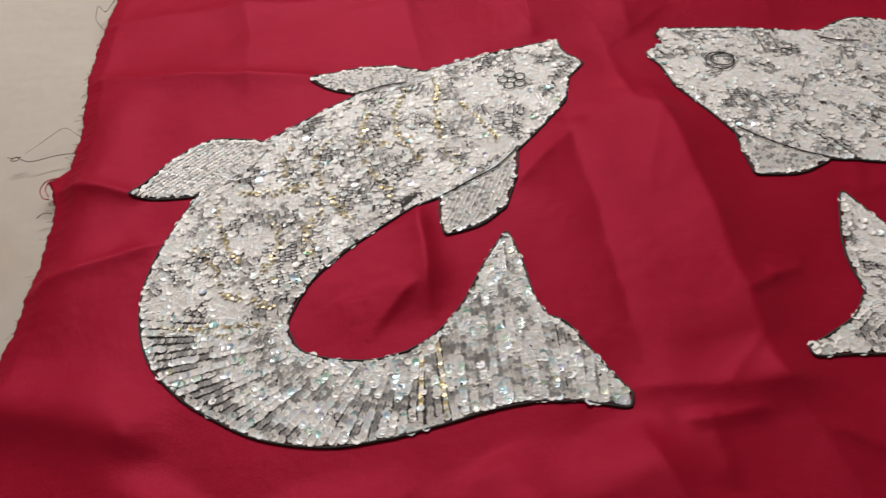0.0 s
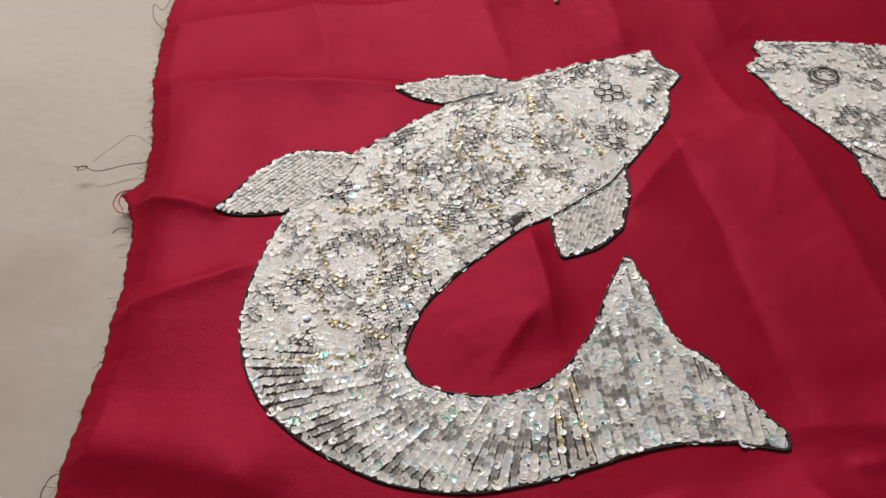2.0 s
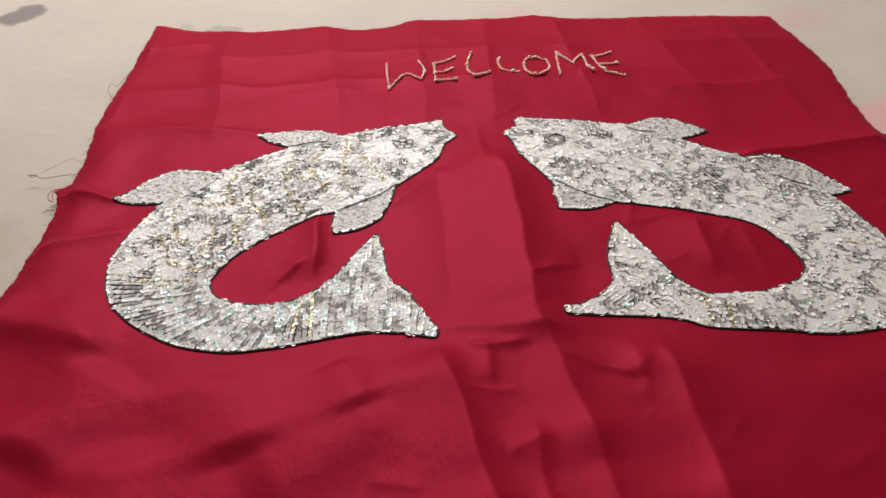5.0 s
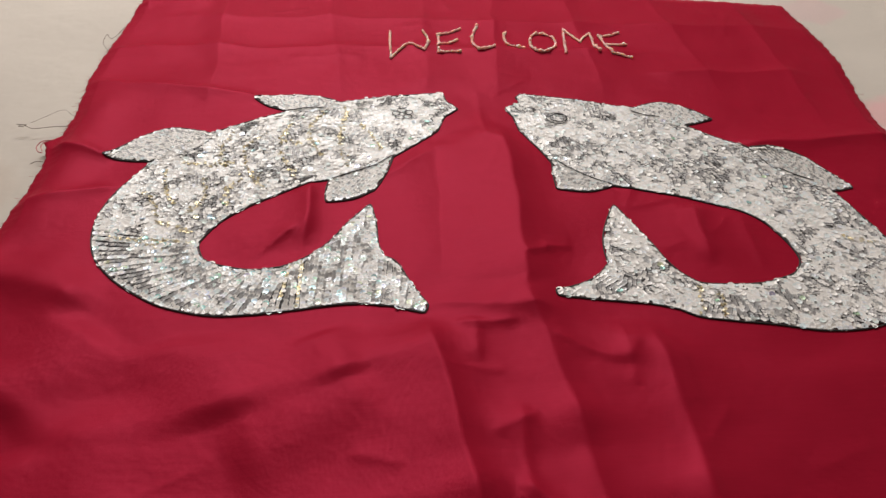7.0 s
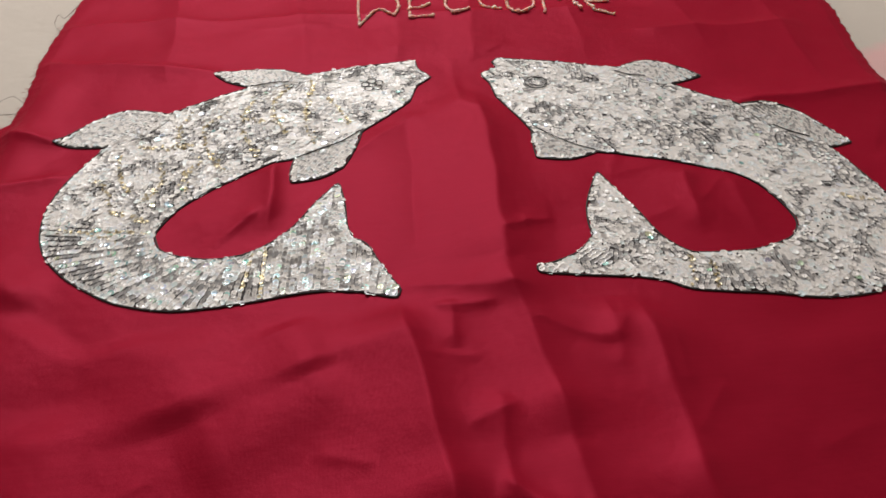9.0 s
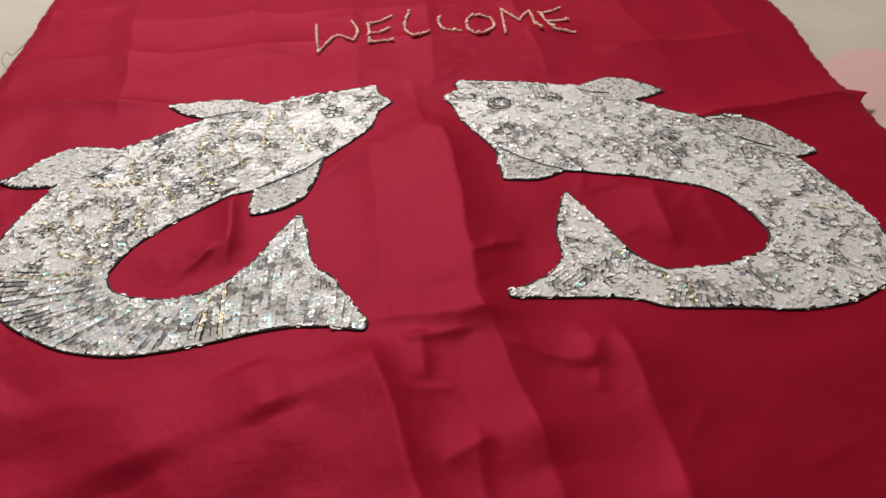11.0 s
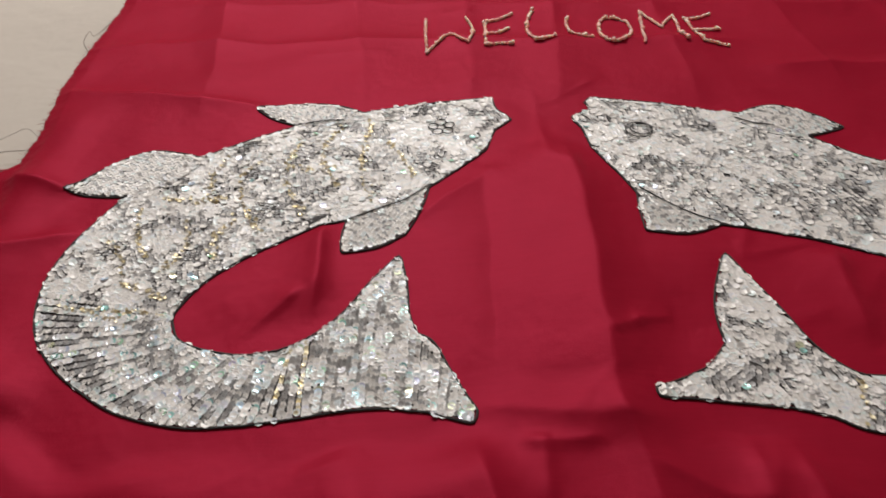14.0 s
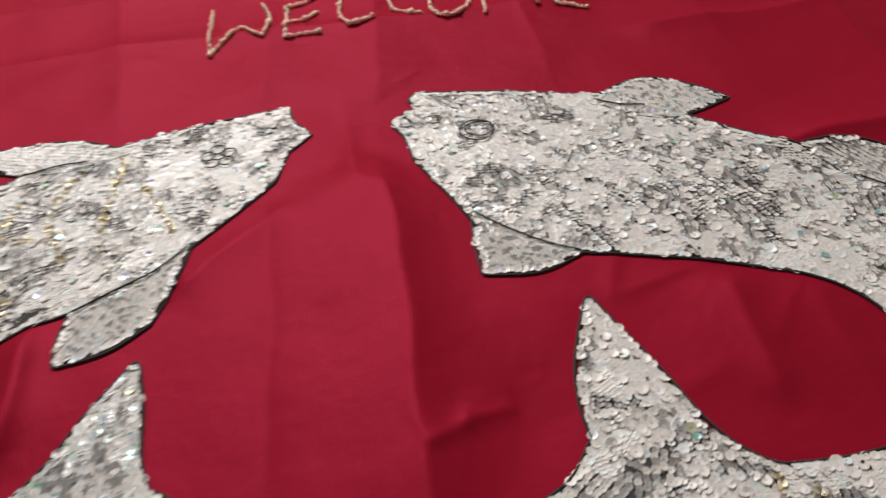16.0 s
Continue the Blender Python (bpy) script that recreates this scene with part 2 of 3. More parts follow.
fold(-31, -384, 2, -412, 1.6, 8, 5)
# inside the loops and beside the fish
fold(-159, -108, -160, -212, 2.6, 20, 8)
fold(-198, -194, -168, -163, 1.6, 7, 3)
fold(146, -150, 138, -216, 1.6, 14, 10)
fold(180, -160, 175, -228, 1.0, 12, 12)
fold(-386, -42, -326, -66, 2.2, 14, 8)
fold(-382, -128, -312, -108, 2.0, 8, 11)
swell(-345, 30, -360, -160, 2.0, 20, 20)
swell(-392, -190, -300, -230, 3.0, 24, 14)
# the loose lower part
swell(180, -300, 230, -520, 1.6, 60, 60)
swell(-214, -262, -198, -322, 2.2, 38, 26)
swell(-141, -266, -130, -304, 1.6, 20, 15)
swell(-118, -312, -186, -352, 1.6, 32, 24)
swell(-288, -258, -326, -318, 2.3, 42, 28)
swell(-270, -322, -256, -440, 2.5, 36, 34)
swell(-310, -350, -304, -410, 1.6, 20, 18)
swell(-205, -390, -235, -500, 2.0, 36, 30)
swell(-150, -400, -180, -540, 2.4, 36, 26)
swell(-345, -290, -395, -400, 2.0, 28, 24)
fold(-126, -359, -98, -369, 0.6, 9, 4)
fold(-45, -352, -20, -340, 0.7, 6, 6)
fold(-35, -392, 0, -400, 0.9, 8, 5)


# fine creases left by folding and handling
crease_rng = np.random.default_rng(31)
for _ in range(46):
    cx, cy = crease_rng.uniform(-370, 380), crease_rng.uniform(-420, 270)
    turn, half = crease_rng.normal(0.2 if crease_rng.random() < 0.6 else 1.5, 0.45), crease_rng.uniform(9, 34)
    fold(cx - half * math.cos(turn), cy - half * math.sin(turn), cx + half * math.cos(turn), cy + half * math.sin(turn), crease_rng.uniform(0.15, 0.5), crease_rng.uniform(5, 10), crease_rng.uniform(3, 6))


SPINES = (
    ((-46, -3), (-112, -32), (-173, -53), (-235, -88), (-272, -144), (-270, -183), (-246, -211), (-205, -227), (-150, -215), (-105, -215)),
    ((31, -5), (58, -24), (88, -51), (150, -88), (202, -119), (238, -148), (246, -209), (222, -253), (174, -262), (126, -254), (70, -225)),
)


def stiff(x, y):
    """How far the embroidery stiffens the cloth: 1 along the fish, 0 away from them."""
    best = np.full(np.shape(x), 9.0)
    for spine in SPINES:
        for (ax, ay), (bx, by) in zip(spine, spine[1:]):
            ax, ay, dx, dy = ax / 1000, ay / 1000, (bx - ax) / 1000, (by - ay) / 1000
            u = np.clip(((x - ax) * dx + (y - ay) * dy) / (dx * dx + dy * dy), 0, 1)
            best = np.minimum(best, np.hypot(x - ax - u * dx, y - ay - u * dy))
    s = np.clip((0.062 - best) / 0.034, 0, 1)
    return s * s * (3 - 2 * s)


def lie(x, y):
    """Height of the cloth over the bed."""
    x, y = np.asarray(x, float), np.asarray(y, float)
    wx = x + 0.0016 * np.sin(31 * y + 2.1) + 0.0007 * np.sin(97 * y + 37 * x)
    wy = y + 0.0022 * np.sin(27 * x + 0.7) + 0.0008 * np.sin(83 * x - 41 * y)
    folds = 0.0
    h = 0.0046 + 0.0010 * np.sin(21 * wx + 9 * wy + 0.4) * np.sin(17 * wy - 5 * wx) + 0.0005 * np.sin(63 * wx - 29 * wy) * np.sin(47 * wy + 33 * wx)
    for x0, y0, x1, y1, rise, left, right, crisp in FOLDS:
        dx, dy = x1 - x0, y1 - y0
        length = math.hypot(dx, dy)
        along = ((wx - x0) * dx + (wy - y0) * dy) / length ** 2
        off = ((wx - x0) * dy - (wy - y0) * dx) / length
        # right is the +x side of a fold along the cloth, the -y side of one across it
        turn = dx if abs(dx) > abs(dy) else dy
        side = np.where(off * turn > 0, right, left)
        fade = np.clip((along + 0.15) / 0.3, 0, 1) * np.clip((1.15 - along) / 0.3, 0, 1)
        fade = fade * fade * (3 - 2 * fade)
        reach = (np.sqrt(off * off + 1e-6) - 0.001) / side
        folds = folds + (2.1 + (0.3 if crisp > 1.5 else 1.2) * min(max((max(left, right) - 0.010) / 0.016, 0), 1)) * rise * fade * np.exp(-reach ** crisp)
    return np.maximum(h + folds * (1 - 0.85 * stiff(x, y)), 0.0016)


# ---- the room, assumed and out of view ----
def box(name, lo, hi, mat, label, category):
    bm = bmesh.new()
    bmesh.ops.create_cube(bm, size=1.0)
    for v in bm.verts:
        v.co = [l + (c + 0.5) * (h - l) for c, l, h in zip(v.co, lo, hi)]
    me = bpy.data.meshes.new(name)
    bm.to_mesh(me)
    bm.free()
    me.materials.append(mat)
    return tagged(new(name, me), label, category, "", "structure")


# unseen shell added to close the room; its distances set the bounced light
box("floor", (-2.2, -3.6, -0.60), (2.2, 1.4, -0.50), FLOOR, "assumed grey cement floor under the bed, out of view", "floor")
box("ceiling", (-2.2, -3.6, 2.30), (2.2, 1.4, 2.40), CEILING, "assumed white painted ceiling, out of view", "ceiling")
box("wall_west", (-2.30, -3.6, -0.60), (-2.2, 1.4, 2.40), WALL, "assumed cream painted wall, out of view", "wall")
box("wall_east", (2.2, -3.6, -0.60), (2.30, 1.4, 2.40), WALL, "assumed cream painted wall, out of view", "wall")
box("wall_north", (-2.2, 1.4, -0.60), (2.2, 1.5, 2.40), WALL, "assumed cream painted wall, out of view", "wall")
box("wall_south", (-2.2, -3.7, -0.60), (2.2, -3.6, 2.40), WALL, "assumed cream painted wall, out of view", "wall")


def bed():
    """The bed that carries everything: a mattress block with its cream printed sheet."""
    thing = tagged(new("bed"), "bed under a cream sheet with faded pink and grey printed petals", "bed")
    bm = bmesh.new()
    bmesh.ops.create_cube(bm, size=1.0)
    for v in bm.verts:
        v.co = (v.co.x * 1.9, v.co.y * 2.0 + 0.1, -0.26 + v.co.z * 0.48)
    bmesh.ops.bevel(bm, geom=bm.edges[:], offset=0.05, segments=4, affect="EDGES", profile=0.5)
    part("mattress", bm, WALL, thing, "plain mattress")
    n = 130
    xs, ys = np.meshgrid(np.linspace(-0.97, 0.97, n), np.linspace(-0.92, 1.12, n))
    far = np.maximum(np.abs(xs) - 0.92, 0) + np.maximum(np.abs(ys - 0.1) - 0.97, 0)
    zs = -0.004 + 0.0030 * np.sin(9 * xs + 4 * ys) * np.sin(7 * ys - 3 * xs + 1) + 0.0010 * np.sin(31 * xs - 18 * ys) + 0.0012 * np.sin(19 * xs + 27 * ys + 1.3) * np.sin(11 * xs - 8 * ys) - 0.004 - far * 3.0
    idx = np.arange(n * n).reshape(n, n)
    faces = np.stack([idx[:-1, :-1], idx[:-1, 1:], idx[1:, 1:], idx[1:, :-1]], -1).reshape(-1, 4)
    top = mesh_object("bed_sheet", np.stack([xs, ys, zs], -1).reshape(-1, 3), faces, SHEET, thing)
    tagged(top, "cream cotton sheet with faded petals")


bed()


# batten and brackets are made up to carry the unseen lamp
def assumed_tube_light():
    thing = tagged(new("assumed_tube_light"), "assumed white tube light fitting on brackets at the wall, out of view", "lamp")
    centre = look(LAMP_EYE, (0.0, 0.0, 0.0))
    bm = bmesh.new()
    bmesh.ops.create_cube(bm, size=1.0)
    for v in bm.verts:
        v.co = centre @ Vector((v.co.x * 1.22, v.co.y * 0.07, 0.035 + v.co.z * 0.05))
    bmesh.ops.bevel(bm, geom=bm.edges[:], offset=0.006, segments=2, affect="EDGES")
    part("batten", bm, TUBE_CASE, thing)
    for end in (-0.5, 0.5):
        at = centre @ Vector((end, 0, 0.05))
        bm = bmesh.new()
        bmesh.ops.create_cube(bm, size=1.0)
        for v in bm.verts:
            v.co = (at.x + v.co.x * 0.02, at.y + (v.co.y + 0.5) * (1.4 - at.y), at.z + v.co.z * 0.02)
        part("bracket", bm, TUBE_CASE, thing)


assumed_tube_light()


# ---- the crimson cloth ----
def soft_steps(v, at, values):
    """A line through places, rounded off a little."""
    return sum(np.interp(v + d, at, values) for d in (-0.006, -0.002, 0.002, 0.006)) / 4


def left_edge(y):
    x = soft_steps(y, (-0.62, -0.24, -0.19, -0.15, -0.10, 0.01, 0.075, 0.14, 0.20, 0.31), (-0.440, -0.398, -0.391, -0.383, -0.378, -0.373, -0.378, -0.374, -0.369, -0.364))
    return x + 0.0005 * np.sin(160 * y) + 0.0004 * np.sin(410 * y + 1) + 0.0004 * np.sin(933 * y)


def right_edge(y):
    x = soft_steps(y, (-0.62, -0.10, -0.05, -0.01, 0.02, 0.075, 0.107, 0.18, 0.24), (0.420, 0.366, 0.370, 0.375, 0.381, 0.394, 0.399, 0.399, 0.397))
    return x + 0.0007 * np.sin(140 * y + 2) + 0.0006 * np.sin(390 * y) + 0.0004 * np.sin(871 * y + 2)


def top_edge(x):
    at = (-0.366, -0.318, -0.248, -0.20, -0.165, -0.116, -0.075, -0.048, 0.0, 0.06, 0.105, 0.14, 0.21, 0.28, 0.395)
    y = soft_steps(x, at, (0.318, 0.293, 0.279, 0.280, 0.283, 0.266, 0.270, 0.287, 0.281, 0.274, 0.279, 0.264, 0.255, 0.251, 0.234))
    return y + 0.0006 * np.sin(310 * x) + 0.0004 * np.sin(820 * x)


def crimson():
    nx, ny = 440, 520
    u, w = np.linspace(0, 1, nx), np.linspace(0, 1, ny)
    uu, ww = np.meshgrid(u, w)
    top = top_edge(-0.37 + uu * 0.77)
    y = -0.62 + ww * (top + 0.62)
    x = left_edge(y) + uu * (right_edge(y) - left_edge(y))
    # the torn steps in both edges
    tear = -0.012 * np.clip((-0.026 - y) / 0.010, 0, 1) * np.exp(-np.clip(-0.036 - y, 0, 1) / 0.014)
    x = x + tear * np.exp(-(x - left_edge(y)) / 0.012)
    tear = 0.017 * np.clip((-0.048 - y) / 0.008, 0, 1) * np.exp(-np.clip(-0.056 - y, 0, 1) / 0.010)
    x = x + tear * np.exp(-(right_edge(y) - x) / 0.012)
    z = lie(x, y)
    rim = np.minimum(np.minimum(x - left_edge(y), right_edge(y) - x), top - y)
    z = 0.0012 + (z - 0.0012) * (0.45 + 0.55 * np.clip(rim / 0.012, 0, 1))
    idx = np.arange(nx * ny).reshape(ny, nx)
    faces = np.stack([idx[:-1, :-1], idx[:-1, 1:], idx[1:, 1:], idx[1:, :-1]], -1).reshape(-1, 4)
    ob = mesh_object("crimson_cloth", np.stack([x, y, z], -1).reshape(-1, 3), faces, CLOTH)
    thick = ob.modifiers.new("thickness", "SOLIDIFY")
    thick.thickness, thick.offset = 0.0005, -1.0
    tagged(ob, "creased crimson fabric with raw frayed edges spread on the bed", "fabric")
    return ob


cloth = crimson()


def strand(name, points, radius, mat, parent=None, sides=5, per=8):
    """A round thread along a smooth line."""
    p = spline(points, per)
    d = np.gradient(p, axis=0)
    d /= np.linalg.norm(d, axis=1)[:, None] + 1e-9
    a = np.cross(d, (0.13, 0.21, 0.97))
    a /= np.linalg.norm(a, axis=1)[:, None] + 1e-9
    b = np.cross(d, a)
    ring = [p + radius * (math.cos(q) * a + math.sin(q) * b) for q in np.arange(sides) * 2 * math.pi / sides]
    verts = np.stack(ring, 1).reshape(-1, 3)
    faces = [(i * sides + j, i * sides + (j + 1) % sides, (i + 1) * sides + (j + 1) % sides, (i + 1) * sides + j) for i in range(len(p) - 1) for j in range(sides)]
    faces += [tuple(range(sides)), tuple((len(p) - 1) * sides + j for j in range(sides))]
    return mesh_object(name, verts, faces, mat, parent)


def fray():
    """Short loose fibres along the raw edges, one part of the cloth."""
    rng = np.random.default_rng(4)
    verts, faces = [], []
    for k in range(900):
        side = rng.random()
        if side < 0.48:
            y = rng.uniform(-0.45, 0.29)
            x, out = left_edge(np.array(y)), (-1, 0)
        elif side < 0.75:
            y = rng.uniform(-0.3, 0.21)
            x, out = right_edge(np.array(y)), (1, 0)
        else:
            x = rng.uniform(-0.35, 0.39)
            y, out = top_edge(np.array(x)), (0, 1)
        length = rng.gamma(2.0, 0.0011)
        angle = rng.normal(0, 0.6)
        dx = out[0] * math.cos(angle) - out[1] * math.sin(angle)
        dy = out[0] * math.sin(angle) + out[1] * math.cos(angle)
        r = 0.00012
        a = np.array((float(x) - dx * 0.001, float(y) - dy * 0.001, 0.0024))
        b = a + (dx * (length + 0.001), dy * (length + 0.001), rng.uniform(-0.001, 0.0006))
        n = np.array((-dy, dx, 0)) * r
        up = np.array((0, 0, r * 1.5))
        base = len(verts)
        verts += [a + n, a - n, a + up, b + n, b - n, b + up]
        faces += [(base, base + 1, base + 4, base + 3), (base + 1, base + 2, base + 5, base + 4), (base + 2, base, base + 3, base + 5), (base + 3, base + 4, base + 5)]
    ob = mesh_object("frayed_fibres", verts, faces, FRAY, cloth, False)
    tagged(ob, "pale frayed fibres", "", "", "stuff")


fray()


# a few threads of the cloth curl out at the torn step
for loop in (((-380, -32, 3.0), (-388, -34, 3.5), (-391, -41, 3.0), (-388, -48, 2.5), (-384, -50, 2.5)), ((-379, -31, 3.0), (-386, -34, 3.0), (-388, -40, 2.5), (-385, -47, 2.5))):
    strand("pulled_thread", np.array(loop, float) / 1000.0, 0.00045, FRAY, cloth, 5, 8)


# ---- sequins ----
def sequin_shape(r, segments=8):
    """A cupped disc with a rim, a sloping cup and a stitch hole."""
    verts, faces = [], []
    for k, (rad, z) in enumerate(((r, 0.0), (r * 0.55, -0.07 * r), (r * 0.14, -0.13 * r))):
        for j in range(segments):
            q = 2 * math.pi * (j + 0.5) / segments
            verts.append((rad * math.cos(q), rad * math.sin(q), z))
    for k in range(2):
        for j in range(segments):
            a, b = k * segments + j, k * segments + (j + 1) % segments
            faces.append((a, b, b + segments, a + segments))
    return np.array(verts), np.array(faces)


SEQUIN_V, SEQUIN_F = sequin_shape(1.0)
SEQUIN_MESH = {}


def sequin_mesh(mat):
    if mat.name not in SEQUIN_MESH:
        me = bpy.data.meshes.new("sequin")
        me.from_pydata([tuple(v) for v in SEQUIN_V.tolist()], [], SEQUIN_F.tolist())
        me.materials.append(mat)
        SEQUIN_MESH[mat.name] = me
    return SEQUIN_MESH[mat.name]


def turn_to(normal, spin):
    n = Vector(normal).normalized()
    return n.to_track_quat("Z", "Y").to_matrix() @ Matrix.Rotation(spin, 3, "Z")


class Sewn:
    """Collects sequins (x, y, lift over the cloth, normal, radius, material) of one fish, and makes them."""

    def __init__(self, seed):
        self.rng, self.rows = np.random.default_rng(seed), []

    def add(self, x, y, lift, normal, r, mat):
        self.rows.append((x, y, lift, normal, r, mat))

    def make(self, parent, single):
        """Sequins for which single() holds are pieces of their own, the rest one field for each kind."""
        fields, count = {}, 0
        ground = lie([row[0] for row in self.rows], [row[1] for row in self.rows])
        for (x, y, lift, normal, r, mat), under in zip(self.rows, ground):
            z = under + lift
            m = turn_to(normal, self.rng.uniform(0, 6.28))
            if count < 300 and single(x, y):
                ob = new("sequin", sequin_mesh(mat))
                ob.parent = parent
                ob.matrix_basis = Matrix.Translation((x, y, z)) @ m.to_4x4() @ Matrix.Diagonal((r, r, r, 1))
                count += 1
            else:
                fields.setdefault(mat.name, [mat, []])[1].append(SEQUIN_V @ (np.array(m).T * r) + (x, y, z))
        for mat, blocks in fields.values():
            n, k = len(blocks), len(SEQUIN_V)
            faces = (SEQUIN_F[None] + (np.arange(n) * k)[:, None, None]).reshape(-1, 4)
            ob = mesh_object("sequin_field", np.vstack(blocks), faces, mat, parent, False)
            tagged(ob, mat.name.replace("_", " ") + "s sewn edge over edge", "", "", "stuff")


def sheet_of(name, poly, mat, parent, label, lift, thick=0.0004, cell=0.004):
    """A flat piece of backing cut to an outline, lying on the cloth."""
    bm = bmesh.new()
    ring = [bm.verts.new((p[0], p[1], 0)) for p in poly]
    face = bm.faces.new(ring)
    bmesh.ops.triangulate(bm, faces=[face], ngon_method="EAR_CLIP")
    for _ in range(6):
        long = [e for e in bm.edges if e.calc_length() > cell * 2]
        if not long:
            break
        bmesh.ops.subdivide_edges(bm, edges=long, cuts=1)
        bmesh.ops.triangulate(bm, faces=bm.faces[:])
    bmesh.ops.recalc_face_normals(bm, faces=bm.faces)
    out = bmesh.ops.extrude_face_region(bm, geom=bm.faces[:])
    upper = {v for v in out["geom"] if isinstance(v, bmesh.types.BMVert)}
    zs = lie([v.co.x for v in bm.verts], [v.co.y for v in bm.verts])
    for v, z in zip(bm.verts, zs):
        v.co.z = z + lift + (thick if v in upper else 0.0)
    return part(name, bm, mat, parent, label)


def band_of(name, back, belly, front, mat, parent, label, lift, thick=0.0004, across=10):
    """Backing between a back edge and a belly edge, with an end piece in front of its first line."""
    w = np.linspace(0, 1, across)[None, :, None]
    rows = back[:, None] * (1 - w) + belly[:, None] * w
    if len(front):
        tip = np.vstack([belly[:1], front, back[:1]])[::-1]
        run = np.linspace(0, len(tip) - 1, across)
        cap = np.stack([np.interp(run, np.arange(len(tip)), tip[:, i]) for i in (0, 1)], -1)
        rows = np.concatenate([cap[None], rows])
    n = rows.shape[0]
    xy = rows.reshape(-1, 2)
    z = lie(xy[:, 0], xy[:, 1]) + lift
    idx = np.arange(n * across).reshape(n, across)
    quads = np.stack([idx[:-1, :-1], idx[:-1, 1:], idx[1:, 1:], idx[1:, :-1]], -1).reshape(-1, 4)
    ob = mesh_object(name, np.column_stack([xy, z + thick]), quads, mat, parent)
    solid = ob.modifiers.new("thickness", "SOLIDIFY")
    solid.thickness, solid.offset = thick, 0.0
    return tagged(ob, label)


def cord(name, poly, parent, radius=0.0007, out=0.0016, closed=True):
    """Black outline thread round a shape."""
    p = np.vstack([poly, poly[:1]]) if closed else np.array(poly)
    step = np.gradient(p, axis=0)
    step /= np.linalg.norm(step, axis=1)[:, None] + 1e-9
    area = 0.5 * np.sum(p[:-1, 0] * p[1:, 1] - p[1:, 0] * p[:-1, 1])
    side = np.stack([step[:, 1], -step[:, 0]], -1) * (1 if area > 0 else -1)
    q = p + out * side if closed else p
    z = lie(q[:, 0], q[:, 1]) + (0.0006 if closed else 0.0024)
    return strand(name, np.column_stack([q, z]), radius, BLACK, parent, 6, 2)


def sew_rows(bag, poly, angle, row, pitch, radius, tilt, mats, lift, wave=0.0, keep=None, margin=0.0006, loose=1.0, around=None):
    """Fill an outline with straight rows of shingled sequins at an angle (degrees)."""
    q = radians(angle)
    along, across = np.array((math.cos(q), math.sin(q))), np.array((-math.sin(q), math.cos(q)))
    c = poly.mean(0) if around is None else around
    size = np.abs(poly - c).max() * 1.5 if around is None else 0.045
    ii, jj = np.meshgrid(np.arange(-size, size, pitch), np.arange(-size, size, row))
    jj = jj + wave * np.sin(ii * 90)
    ii = ii + bag.rng.normal(0, pitch * 0.18 * loose, ii.shape)
    jj = jj + bag.rng.normal(0, row * 0.15 * loose, ii.shape)
    x, y = c[0] + ii * along[0] + jj * across[0], c[1] + ii * along[1] + jj * across[1]
    if keep is not None:
        ok = keep(x, y)
        x, y = x[ok], y[ok]
    ok = inside(poly, x, y)
    x, y = x[ok], y[ok]
    far = edge_distance(poly, x, y) > margin
    x, y = x[far], y[far]
    for px, py in zip(x, y):
        t = math.tan(radians(bag.rng.normal(tilt, 6.0 * loose)))
        s = bag.rng.normal(0, 0.09 * loose)
        n = (-t * along[0] + s * across[0], -t * along[1] + s * across[1], 1.0)
        bag.add(px, py, lift + bag.rng.uniform(0, 0.0004) * loose, n, radius * bag.rng.uniform(0.93, 1.07), mats[int(bag.rng.integers(len(mats)))])


def edging(bag, poly, pitch, radius, lift, mats, inset=0.0015):
    """One row of larger sequins along an outline, standing a little over its edge."""
    p = np.vstack([poly, poly[:1]])
    run = np.r_[0, np.cumsum(np.hypot(*np.diff(p, axis=0).T))]
    at = np.arange(0, run[-1], pitch)
    x, y = np.interp(at, run, p[:, 0]), np.interp(at, run, p[:, 1])
    dx, dy = np.gradient(x), np.gradient(y)
    ln = np.hypot(dx, dy) + 1e-9
    area = 0.5 * np.sum(p[:-1, 0] * p[1:, 1] - p[1:, 0] * p[:-1, 1])
    s = 1 if area > 0 else -1
    nx, ny = dy / ln * s, -dx / ln * s
    wob = bag.rng.normal(0, 0.0008, x.shape)
    x, y = x - nx * (inset + wob), y - ny * (inset + wob)
    for px, py, ox, oy in zip(x, y, nx, ny):
        if bag.rng.random() < 0.07:
            continue
        t = bag.rng.uniform(-0.1, 0.3)
        bag.add(px, py, lift, (ox * t + bag.rng.normal(0, 0.1), oy * t + bag.rng.normal(0, 0.1), 1.0), radius * bag.rng.uniform(0.78, 1.22), mats[int(bag.rng.integers(len(mats)))])


